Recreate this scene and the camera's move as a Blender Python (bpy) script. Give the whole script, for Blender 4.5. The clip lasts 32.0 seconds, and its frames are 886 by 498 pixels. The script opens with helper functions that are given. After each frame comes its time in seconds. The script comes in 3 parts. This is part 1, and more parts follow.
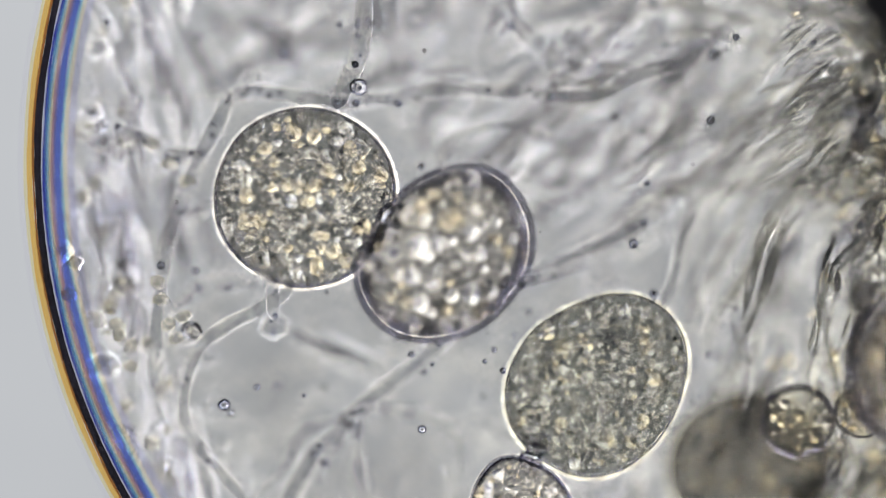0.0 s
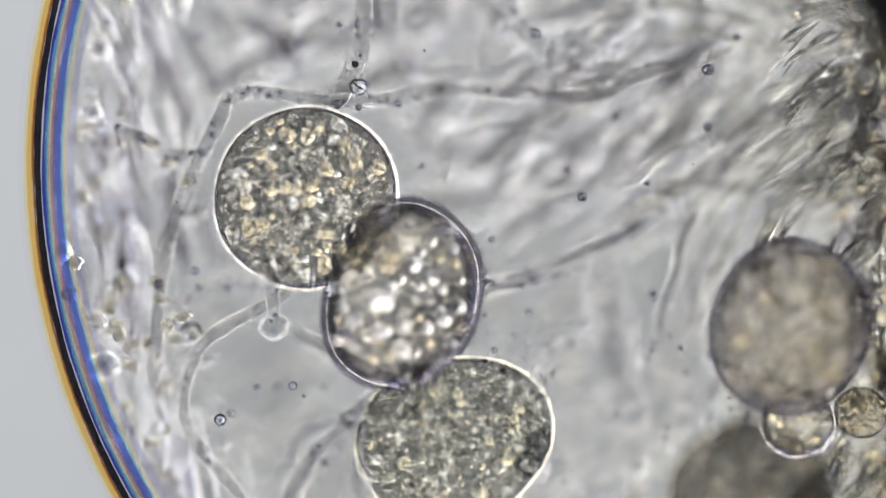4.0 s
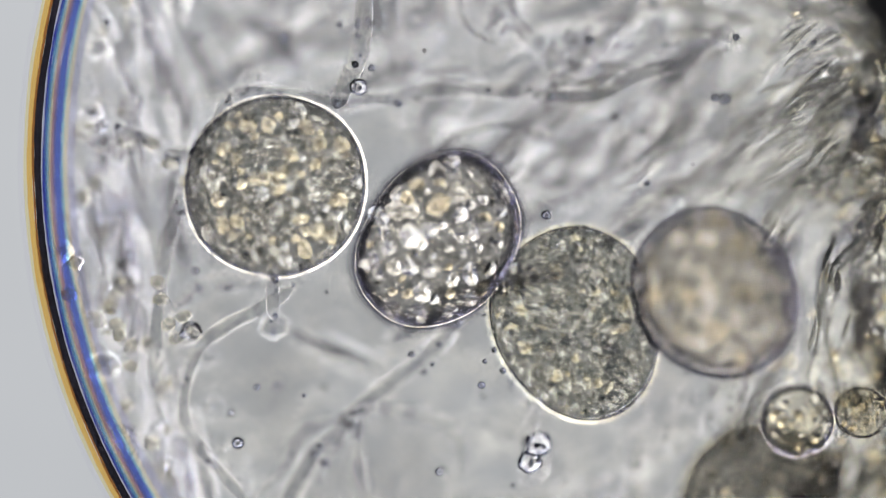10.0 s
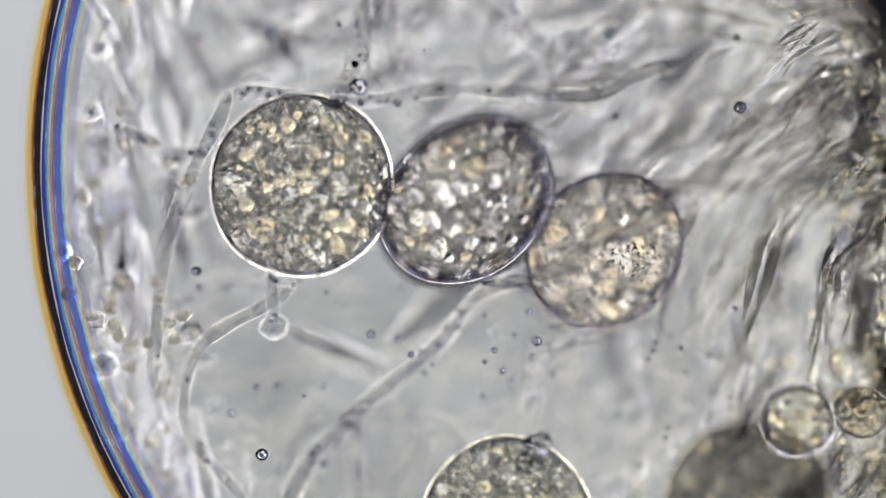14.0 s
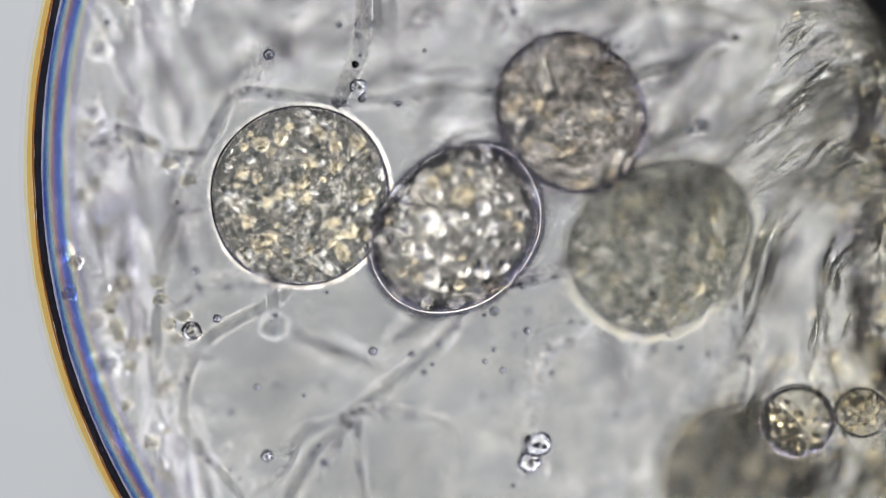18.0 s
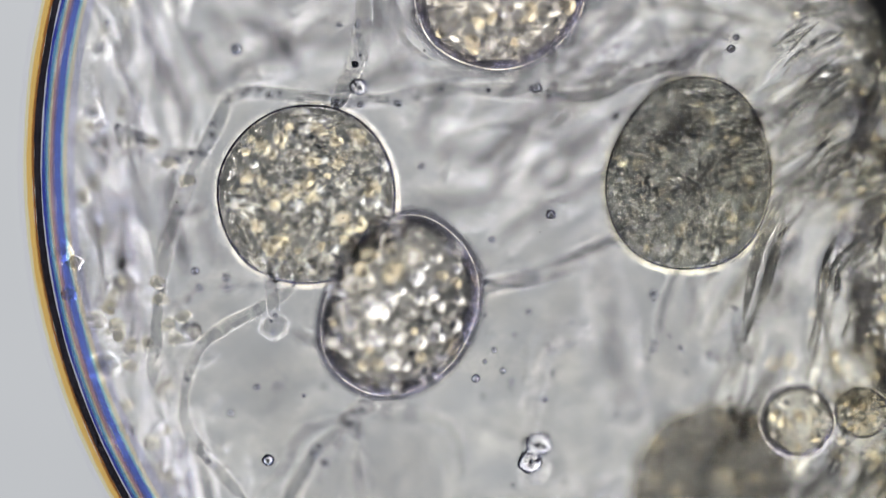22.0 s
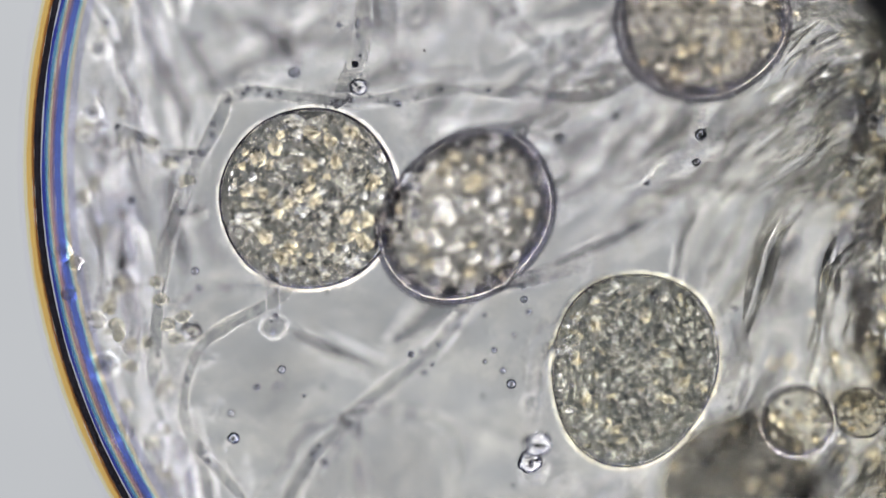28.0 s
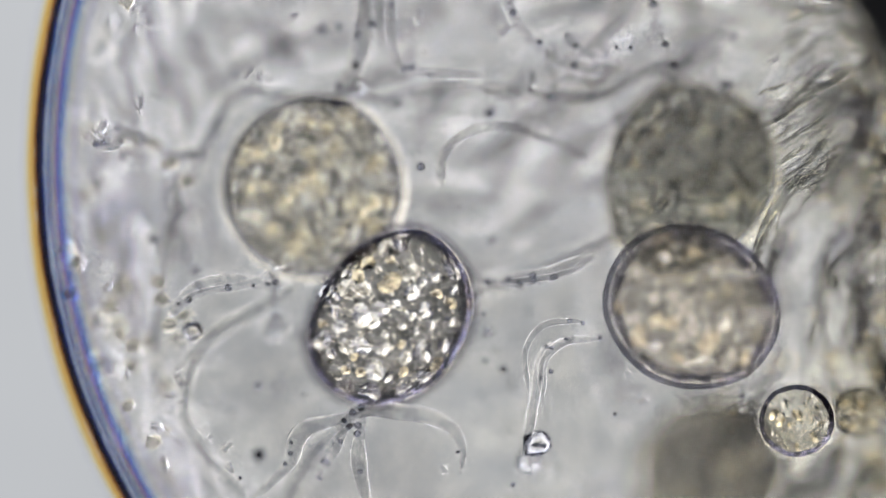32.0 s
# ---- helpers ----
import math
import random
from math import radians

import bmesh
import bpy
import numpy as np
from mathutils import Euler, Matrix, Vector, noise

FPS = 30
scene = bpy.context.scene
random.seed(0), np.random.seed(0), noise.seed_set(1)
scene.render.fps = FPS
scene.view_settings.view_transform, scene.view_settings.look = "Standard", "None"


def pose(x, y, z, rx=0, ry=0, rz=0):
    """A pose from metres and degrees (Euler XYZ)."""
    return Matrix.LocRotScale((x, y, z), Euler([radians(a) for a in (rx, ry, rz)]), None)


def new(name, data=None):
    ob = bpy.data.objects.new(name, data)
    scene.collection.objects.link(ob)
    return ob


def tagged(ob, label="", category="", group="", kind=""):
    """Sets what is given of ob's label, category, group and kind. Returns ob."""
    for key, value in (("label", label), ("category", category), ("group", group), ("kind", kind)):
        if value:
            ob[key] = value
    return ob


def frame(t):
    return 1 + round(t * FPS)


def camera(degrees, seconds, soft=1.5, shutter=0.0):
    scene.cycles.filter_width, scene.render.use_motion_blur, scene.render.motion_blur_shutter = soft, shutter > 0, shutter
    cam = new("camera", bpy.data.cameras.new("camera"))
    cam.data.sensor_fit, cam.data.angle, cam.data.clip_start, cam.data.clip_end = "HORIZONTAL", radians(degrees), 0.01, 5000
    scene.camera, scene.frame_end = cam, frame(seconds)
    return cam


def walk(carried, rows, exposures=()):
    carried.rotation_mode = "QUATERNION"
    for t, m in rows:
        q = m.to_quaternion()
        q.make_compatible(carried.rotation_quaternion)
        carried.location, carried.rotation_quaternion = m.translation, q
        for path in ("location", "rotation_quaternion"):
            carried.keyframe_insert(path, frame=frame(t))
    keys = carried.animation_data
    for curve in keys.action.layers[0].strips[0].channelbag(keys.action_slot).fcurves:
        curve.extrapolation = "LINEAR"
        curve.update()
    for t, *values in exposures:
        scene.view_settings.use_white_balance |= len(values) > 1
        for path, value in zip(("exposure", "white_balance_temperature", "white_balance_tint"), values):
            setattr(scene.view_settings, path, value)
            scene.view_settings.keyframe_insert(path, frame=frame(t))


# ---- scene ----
# A wet mount under a microscope, enlarged: 1 mm here is one thousandth of the field's 1.568 m.
# x to the right and y up in the field, z along the optical axis; the sharp plane lies near z = 0.
cam = camera(3.0, 32.0, 0.9)
EYE = 29.94
cam.data.dof.use_dof = True
cam.data.dof.focus_distance = EYE
cam.data.dof.aperture_fstop = 0.16

# The focus drive: the tube rises and sinks by a few hundredths.
FOCUS = [(0, .035), (1, .05), (1.5, .08), (2, .10), (2.5, .09), (3, .045), (3.5, .03), (5.5, 0), (8, 0), (9, .035), (12.5, .035),
         (13, .03), (14, .01), (14.5, 0), (16.5, .035), (18, .05), (19, .07), (20, .08), (21, .08), (21.5, .07), (22, .025),
         (23, 0), (25.5, -.01), (27.5, -.01), (28, .02), (29, .04), (30, .08), (31, .105), (32, .13)]
walk(cam, [(t, pose(0, 0, EYE + f)) for t, f in FOCUS])

# ---- light: the substage condenser, a cone of light from straight below, brighter towards its rim ----
world = bpy.data.worlds.new("condenser_light")
scene.world = world
world.use_nodes = True
wn, wl = world.node_tree.nodes, world.node_tree.links
wn.clear()
w_out, w_bg = wn.new("ShaderNodeOutputWorld"), wn.new("ShaderNodeBackground")
w_co, w_dot, w_ramp = wn.new("ShaderNodeTexCoord"), wn.new("ShaderNodeVectorMath"), wn.new("ShaderNodeValToRGB")
w_acos, w_map = wn.new("ShaderNodeMath"), wn.new("ShaderNodeMapRange")
w_dot.operation = "DOT_PRODUCT"
w_dot.inputs[1].default_value = Vector((-.022, .026, -1)).normalized()  # the condenser stands slightly off centre
w_acos.operation = "ARCCOSINE"
w_map.inputs["From Max"].default_value = radians(40)
wl.new(w_co.outputs["Generated"], w_dot.inputs[0])
wl.new(w_dot.outputs["Value"], w_acos.inputs[0])
wl.new(w_acos.outputs[0], w_map.inputs["Value"])
wl.new(w_map.outputs[0], w_ramp.inputs[0])
w_side, w_lean, w_mul = wn.new("ShaderNodeVectorMath"), wn.new("ShaderNodeMath"), wn.new("ShaderNodeVectorMath")
w_side.operation, w_lean.operation, w_mul.operation = "DOT_PRODUCT", "MULTIPLY_ADD", "SCALE"
w_side.inputs[1].default_value = (-.7, .7, 0)  # its iris is half open: one side of the cone is stronger
w_lean.inputs[1].default_value, w_lean.inputs[2].default_value = 2.2, 1.0
w_lean.use_clamp = False
w_floor = wn.new("ShaderNodeMath")
w_floor.operation, w_floor.inputs[1].default_value = "MAXIMUM", .12
wl.new(w_co.outputs["Generated"], w_side.inputs[0])
wl.new(w_side.outputs["Value"], w_lean.inputs[0])
wl.new(w_lean.outputs[0], w_floor.inputs[0])
wl.new(w_ramp.outputs[0], w_mul.inputs[0])
wl.new(w_floor.outputs[0], w_mul.inputs["Scale"])
wl.new(w_mul.outputs[0], w_bg.inputs["Color"])
wl.new(w_bg.outputs[0], w_out.inputs[0])
w_bg.inputs["Strength"].default_value = 7.0
CONE = [(0, .0878, .0934, .0948), (6.3, .0878, .0934, .0948), (8, 0.348, 0.333, 0.274), (9.5, 0.950, 0.935, 0.860), (12, 0.940, 0.940, 0.930), (14.5, 0.760, 0.860, 1.000), (16.5, 0.056, 0.063, 0.193), (20, 0.034, 0.034, 0.046), (40, 0.028, 0.028, 0.031)]
elements = w_ramp.color_ramp.elements
while len(elements) < len(CONE):
    elements.new(0.5)
for e, (deg, r, g, b) in zip(elements, CONE):
    e.position, e.color = deg / 40, (r, g, b, 1)


# ---- materials ----
def nodes_of(name):
    mat = bpy.data.materials.new(name)
    mat.use_nodes = True
    n = mat.node_tree.nodes
    n.clear()
    return mat, n, mat.node_tree.links


def noise_node(n, l, scale, detail, rough=0.6):
    co, tex = n.new("ShaderNodeTexCoord"), n.new("ShaderNodeTexNoise")
    tex.inputs["Scale"].default_value, tex.inputs["Detail"].default_value = scale, detail
    tex.inputs["Roughness"].default_value = rough
    l.new(co.outputs["Object"], tex.inputs["Vector"])
    return tex


def hyaline(name, dark, light, ior, scale=40, bump=0.0, fine=4.0, rough=0.0, bump_dist=0.01):
    """Clear living matter: refracts, faintly tinted, with relief and tint at two scales."""
    mat, n, l = nodes_of(name)
    out, glass = n.new("ShaderNodeOutputMaterial"), n.new("ShaderNodeBsdfRefraction")
    glass.inputs["IOR"].default_value, glass.inputs["Roughness"].default_value = ior, rough
    a, b = noise_node(n, l, scale, 3), noise_node(n, l, scale * fine, 4)
    mix = n.new("ShaderNodeMath")
    mix.operation = "ADD"
    l.new(a.outputs["Fac"], mix.inputs[0])
    l.new(b.outputs["Fac"], mix.inputs[1])
    ramp = n.new("ShaderNodeMapRange")
    ramp.inputs["From Min"].default_value, ramp.inputs["From Max"].default_value = 0.75, 1.25
    l.new(mix.outputs[0], ramp.inputs["Value"])
    col = n.new("ShaderNodeMix")
    col.data_type = "RGBA"
    col.inputs["A"].default_value, col.inputs["B"].default_value = (*dark, 1), (*light, 1)
    l.new(ramp.outputs[0], col.inputs["Factor"])
    l.new(col.outputs["Result"], glass.inputs["Color"])
    if bump:
        bn = n.new("ShaderNodeBump")
        bn.inputs["Strength"].default_value, bn.inputs["Distance"].default_value = bump, bump_dist
        l.new(mix.outputs[0], bn.inputs["Height"])
        l.new(bn.outputs[0], glass.inputs["Normal"])
    l.new(glass.outputs[0], out.inputs[0])
    return mat


def stain(name, dark, light, scale=30):
    """A thin coloured layer that light passes straight through."""
    mat, n, l = nodes_of(name)
    out, clear = n.new("ShaderNodeOutputMaterial"), n.new("ShaderNodeBsdfTransparent")
    a, col = noise_node(n, l, scale, 4), n.new("ShaderNodeMix")
    col.data_type = "RGBA"
    col.inputs["A"].default_value, col.inputs["B"].default_value = (*dark, 1), (*light, 1)
    l.new(a.outputs["Fac"], col.inputs["Factor"])
    l.new(col.outputs["Result"], clear.inputs["Color"])
    l.new(clear.outputs[0], out.inputs[0])
    return mat


def opaque(name, colour, rough):
    mat, n, l = nodes_of(name)
    out, p, a = n.new("ShaderNodeOutputMaterial"), n.new("ShaderNodeBsdfPrincipled"), noise_node(n, l, 60, 4)
    col = n.new("ShaderNodeMix")
    col.data_type = "RGBA"
    col.inputs["A"].default_value, col.inputs["B"].default_value = (*[c * .6 for c in colour], 1), (*colour, 1)
    l.new(a.outputs["Fac"], col.inputs["Factor"])
    l.new(col.outputs["Result"], p.inputs["Base Color"])
    p.inputs["Roughness"].default_value = rough
    l.new(p.outputs[0], out.inputs[0])
    return mat


SLIDE = stain("slide_glass", (.89, .876, .888), (.945, .93, .943), 3)
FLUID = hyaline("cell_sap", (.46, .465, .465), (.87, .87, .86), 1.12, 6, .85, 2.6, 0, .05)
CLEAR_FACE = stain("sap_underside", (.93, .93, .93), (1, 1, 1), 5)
WALL_A = hyaline("wall_thin", (.62, .60, .58), (1, .98, .90), 1.08, 26)
WALL_C = hyaline("wall_cream", (.58, .57, .54), (1, .98, .86), 1.075, 26)
PLASM_A = stain("cytoplasm_brown", (.51, .51, .50), (.775, .775, .762), 50)
PLASM_B = stain("cytoplasm_clear", (.56, .557, .55), (.90, .89, .875), 50)
PLASM_C = stain("cytoplasm_grey_green", (.54, .547, .53), (.765, .772, .75), 50)
PLASM_D = stain("cytoplasm_rosy", (.70, .685, .665), (.96, .94, .91), 50)
PLASM_V = stain("cytoplasm_cream", (.95, .94, .90), (1, .99, .965), 60)
PLASM_E = stain("cytoplasm_dark", (.45, .447, .43), (.62, .615, .60), 40)
FILM = hyaline("granular_film", (.80, .79, .77), (1, 1, .99), 1.30, 55, 1.0, 2.6, 0, .0005)
MEMBRANE = hyaline("membrane_dark", (.50, .49, .55), (.72, .71, .77), 1.30, 30)
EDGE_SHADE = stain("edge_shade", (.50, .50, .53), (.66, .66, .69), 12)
FINE_GRAIN = hyaline("fine_grain", (.86, .85, .81), (1, .99, .96), 1.16, 50)
GRAIN_GOLD = hyaline("granule_gold", (.97, .92, .79), (1, .975, .905), 1.17, 60)
GRAIN_CLEAR = hyaline("granule_clear", (.95, .94, .92), (1, 1, .99), 1.17, 60)
GRAIN_DULL = hyaline("granule_dull", (.88, .875, .85), (.98, .975, .955), 1.16, 60)
VESICLE = hyaline("vesicle_skin", (.55, .55, .57), (.92, .92, .90), 1.22, 60, .6, 3, 0, .004)
STRAND = hyaline("filament_wall", (.78, .78, .80), (.98, .98, .96), 1.042, 40, .3, 4, 0, .005)
STRAND_SOFT = hyaline("filament_soft", (.78, .78, .80), (.98, .98, .97), 1.045, 14, .4, 3, 0, .01)
STRAND_DEEP = hyaline("strand_deep", (.68, .68, .69), (.97, .97, .97), 1.055, 10, .4, 3, 0, .01)
FOLD = hyaline("fold_dark", (.46, .46, .48), (.84, .84, .86), 1.07, 12, .4, 3, 0, .01)
MASS_DEEP = hyaline("mass_deep", (.44, .438, .43), (.92, .92, .905), 1.08, 14, .5, 3, 0, .01)
STRAND_EDGE = hyaline("strand_edge", (.80, .80, .82), (.98, .98, .98), 1.06, 12, .4, 3, 0, .01)
STRAND_FAINT = hyaline("filament_faint", (.86, .86, .87), (1, 1, 1), 1.032, 30, .4, 4, 0, .004)
FIBRE = hyaline("fibre_brown", (.68, .678, .66), (.98, .978, .955), 1.07, 30, .4, 4, 0, .006)
LUMP = hyaline("lump_brown", (.74, .73, .69), (.95, .94, .90), 1.04, 40, .4, 3, 0, .006)
CLUMP = hyaline("clump_clear", (.76, .76, .80), (1, 1, .98), 1.045, 60, .5, 3, 0, .005)
DROP = hyaline("droplet", (.28, .285, .31), (.72, .725, .74), 1.24, 90)
DUST = opaque("dust_black", (.02, .02, .02), .9)
STOP = opaque("black_lacquer", (.012, .012, .012), .7)


# ---- builders ----
def at(px, py, z=0.0):
    """A place in the field, from thousandths right of and below its upper left corner."""
    return ((px - 784) / 1000, (441 - py) / 1000, z)


def link(name, me, mat, parent=None, label=""):
    ob = new(name, me)
    if not me.materials:
        me.materials.append(mat)
    if parent:
        ob.parent = parent
    if label:
        tagged(ob, label)
    return ob


def smooth(me):
    me.polygons.foreach_set("use_smooth", [True] * len(me.polygons))
    me.update()
    return me


def ball(name, sub, a, b, c, lump=0.0, seed=0, taper=0.0, freq=2.0):
    """An uneven ellipsoid; taper narrows it towards +x."""
    bm = bmesh.new()
    bmesh.ops.create_icosphere(bm, subdivisions=sub, radius=1)
    for v in bm.verts:
        p = v.co.copy()
        k = 1 + lump * noise.noise(p * freq + Vector((seed * 7.1, seed * 3.3, seed)))
        w = 1 - taper * p.x
        v.co = (p.x * a * k, p.y * b * k * w, p.z * c * k)
    me = bpy.data.meshes.new(name)
    bm.to_mesh(me)
    bm.free()
    return smooth(me)


def crystal_data(r, slope, seed, at_point=(0, 0, 0)):
    """A blunt double cone, unevenly round."""
    rr = random.Random(seed)
    n, h = 18, math.tan(radians(slope)) * r
    p2, p3, d2, d3 = rr.uniform(0, 6), rr.uniform(0, 6), rr.uniform(.05, .17), rr.uniform(.04, .12)
    rad = [r * (1 + d2 * math.cos(4 * math.pi * k / n + p2) + d3 * math.cos(6 * math.pi * k / n + p3)) for k in range(n)]
    o, turn = Vector(at_point), rr.uniform(0, 6)
    tilt = (rr.uniform(-.15, .15), rr.uniform(-.15, .15))
    u, w = rr.uniform(-.22, .22) * r, rr.uniform(-.22, .22) * r
    verts = [o + Vector((u, w, h)), o + Vector((w, u, -h))]
    for k in range(n):
        a = turn + 2 * math.pi * k / n
        x, y = math.cos(a) * rad[k], math.sin(a) * rad[k]
        verts.append(o + Vector((x, y, x * tilt[0] + y * tilt[1])))
    faces = []
    for k in range(n):
        j = (k + 1) % n
        faces += [(0, 2 + k, 2 + j), (1, 2 + j, 2 + k)]
    return verts, faces


def flat(me):
    me.polygons.foreach_set("use_smooth", [False] * len(me.polygons))
    return me


def curve_points(pts, step=4):
    """A smooth line through the points."""
    pts = [Vector(p) for p in pts]
    pts = [2 * pts[0] - pts[1]] + pts + [2 * pts[-1] - pts[-2]]
    res = []
    for i in range(1, len(pts) - 2):
        p0, p1, p2, p3 = pts[i - 1:i + 3]
        for k in range(step):
            t = k / step
            res.append(.5 * (2 * p1 + (p2 - p0) * t + (2 * p0 - 5 * p1 + 4 * p2 - p3) * t * t + (3 * p1 - p0 - 3 * p2 + p3) * t ** 3))
    res.append(pts[-2])
    return res


def tube_data(pts, r, flat=1.0, sides=10, wobble=0.12, seed=0, step=4, ends=0.4, spindle=False):
    line = curve_points(pts, step)
    verts, faces, n = [], [], len(line)
    for i, p in enumerate(line):
        d = (line[min(i + 1, n - 1)] - line[max(i - 1, 0)]).normalized()
        side = d.cross(Vector((0, 0, 1)))
        side = side.normalized() if side.length > 1e-6 else Vector((1, 0, 0))
        up = side.cross(d).normalized()
        k = r * (1 + wobble * noise.noise(p * 14 + Vector((seed, 0, 0))))
        k *= max(.04, math.sin(math.pi * i / (n - 1))) ** .7 if spindle else min(1, ends + min(i, n - 1 - i) * .35)
        for s in range(sides):
            a = 2 * math.pi * s / sides
            verts.append(p + side * (math.cos(a) * k) + up * (math.sin(a) * k * flat))
    for i in range(n - 1):
        for s in range(sides):
            t = (s + 1) % sides
            faces.append((i * sides + s, i * sides + t, (i + 1) * sides + t, (i + 1) * sides + s))
    faces += [tuple(range(sides))[::-1], tuple(range((n - 1) * sides, n * sides))]
    return verts, faces


def mesh_of(name, blocks):
    verts, faces = [], []
    for v, f in blocks:
        k = len(verts)
        verts += v
        faces += [tuple(i + k for i in q) for q in f]
    me = bpy.data.meshes.new(name)
    me.from_pydata([tuple(v) for v in verts], [], faces)
    bm = bmesh.new()
    bm.from_mesh(me)
    bmesh.ops.recalc_face_normals(bm, faces=bm.faces)
    bm.to_mesh(me)
    bm.free()
    return smooth(me)


# ---- the setting: slide, drop of sap, its edge ----
CX, CY, RIM = 1271.6, 286.3, 1223.6


def ring(name, r0, r1, z, thick, mat, seed, label, wob=1.6):
    """A flat ring of the drop's edge, r0 to r1 from its middle."""
    verts, faces, n = [], [], 720
    c = Vector(at(CX, CY))
    for i in range(n):
        a = 2 * math.pi * i / n
        u = Vector((math.cos(a), math.sin(a), 0))
        w0 = wob * noise.noise(u * 9 + Vector((seed, 0, 0))) + .5 * wob * noise.noise(u * 40 + Vector((seed, 1, 0)))
        w1 = wob * noise.noise(u * 9 + Vector((seed + 1, 0, 0))) + .5 * wob * noise.noise(u * 40 + Vector((seed + 1, 1, 0)))
        for r, dz in ((r0 + w0, 0), (r1 + w1, 0), (r1 + w1, thick), (r0 + w0, thick)):
            verts.append(c + u * (r / 1000) + Vector((0, 0, z + dz)))
    for i in range(n):
        j = (i + 1) % n
        for s in range(4):
            t = (s + 1) % 4
            faces.append((i * 4 + s, i * 4 + t, j * 4 + t, j * 4 + s))
    me = mesh_of(name, [(verts, faces)])
    me.polygons.foreach_set("use_smooth", [False] * len(me.polygons))
    return tagged(link(name, me, mat), label, "cell wall", kind="structure")


def disc(name, cx, cy, r, z, thick, mat, label):
    bm = bmesh.new()
    bmesh.ops.create_cone(bm, segments=256, radius1=r, radius2=r, depth=thick, cap_ends=True)
    me = bpy.data.meshes.new(name)
    bm.to_mesh(me)
    bm.free()
    ob = tagged(link(name, me, mat), label, "slide", kind="structure")
    ob.location = (*at(cx, cy)[:2], z - thick / 2)
    return ob


slide = disc("ground", CX, CY, 2.4, -.62, .03, SLIDE, "clear glass microscope slide lit from below")
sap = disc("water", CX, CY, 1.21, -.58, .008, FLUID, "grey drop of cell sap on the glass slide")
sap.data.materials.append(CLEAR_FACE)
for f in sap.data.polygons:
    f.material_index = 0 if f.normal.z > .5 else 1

# colour and dark fringes of light bent at the edge, painted as stained rings
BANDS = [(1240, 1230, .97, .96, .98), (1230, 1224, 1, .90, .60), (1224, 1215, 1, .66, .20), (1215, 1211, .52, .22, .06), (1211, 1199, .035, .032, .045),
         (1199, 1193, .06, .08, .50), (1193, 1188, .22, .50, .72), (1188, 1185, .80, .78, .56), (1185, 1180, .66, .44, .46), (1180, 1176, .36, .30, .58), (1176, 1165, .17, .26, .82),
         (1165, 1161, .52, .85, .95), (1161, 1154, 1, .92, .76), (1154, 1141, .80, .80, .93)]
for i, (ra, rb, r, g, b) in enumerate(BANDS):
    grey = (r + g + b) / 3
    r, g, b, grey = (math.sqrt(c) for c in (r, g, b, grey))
    m = stain("rim_fringe", (r, g, b), tuple(min(1, .93 * c + .07 * grey * 1.15) for c in (r, g, b)), 9)
    ring("trim", ra, rb, .04 if i < 5 else -.02, .012, m, i * 5, "thin painted light fringe along the curved edge of the drop")

# the black edge of the eyepiece, over one corner
verts, faces = tube_data([at(1440, -72, .75), at(1530, -2, .75), at(1582, 80, .75), at(1634, 180, .75)], .066, 1, 12, .05)
tagged(link("backdrop", mesh_of("backdrop", [(verts, faces)]), STOP), "black curved edge of the eyepiece stop", "field stop", kind="structure")


# ---- filaments ----
def filament(name, pts, r, z, mat, label, flat=.42, wob=.3, beads=0, seed=0):
    m = mesh_of(name, [tube_data([at(x, y, z) for x, y in pts], r / 1000, flat, 12, wob, seed, 6, spindle=name != "filament")])
    ob = tagged(link(name, m, mat), label, "filament", "filaments in the drop")
    rnd = random.Random(seed + 11)
    line = curve_points([at(x, y, z) for x, y in pts], 6)
    for k in range(beads):
        p = rnd.choice(line) + Vector((rnd.uniform(-.6, .6) * r / 1000, rnd.uniform(-.6, .6) * r / 1000, r * flat / 1000))
        b = link("droplet", BEADS[k % len(BEADS)], DROP, ob)
        b.location = p
        s = rnd.uniform(.5, 1.1)
        b.scale = (s, s, s)
    return ob


BEADS = [ball("bead", 3, .0065, .006, .006, .1, i) for i in range(3)]
CLEAR = "clear branching filament with thin walls in the drop"
filament("filament", [(398, 175), (440, 163), (500, 166), (585, 178), (680, 176), (780, 158), (880, 160), (960, 166), (1060, 166), (1130, 132), (1210, 110)], 13, -.05, STRAND, CLEAR, beads=22, seed=1)
filament("filament", [(404, 158), (392, 200), (368, 248), (345, 290), (325, 340), (305, 395), (290, 450), (280, 520), (275, 600), (268, 690)], 13, -.04, STRAND, CLEAR, beads=8, seed=2)
filament("filament", [(352, 270), (320, 278), (290, 272), (262, 250), (232, 235), (200, 226)], 13, .0, STRAND, CLEAR, beads=8, seed=3)
filament("filament", [(645, -40), (643, 40), (632, 105), (612, 150), (592, 190)], 17, .03, STRAND, CLEAR, beads=10, seed=4)
filament("filament", [(520, 508), (462, 545), (402, 575), (352, 615), (328, 680), (326, 740), (345, 785), (385, 830), (432, 885)], 12, -.02, STRAND, CLEAR, beads=3, seed=5)
filament("filament", [(505, 900), (530, 845), (562, 798), (598, 768), (628, 732), (690, 680), (765, 620), (815, 562), (860, 515), (930, 490)], 14, -.10, STRAND, CLEAR, beads=20, seed=6)
filament("strand", [(430, 900), (485, 850), (515, 815), (524, 780), (548, 755), (600, 742), (640, 728)], 15, .13, STRAND_SOFT, CLEAR, beads=5, seed=7)
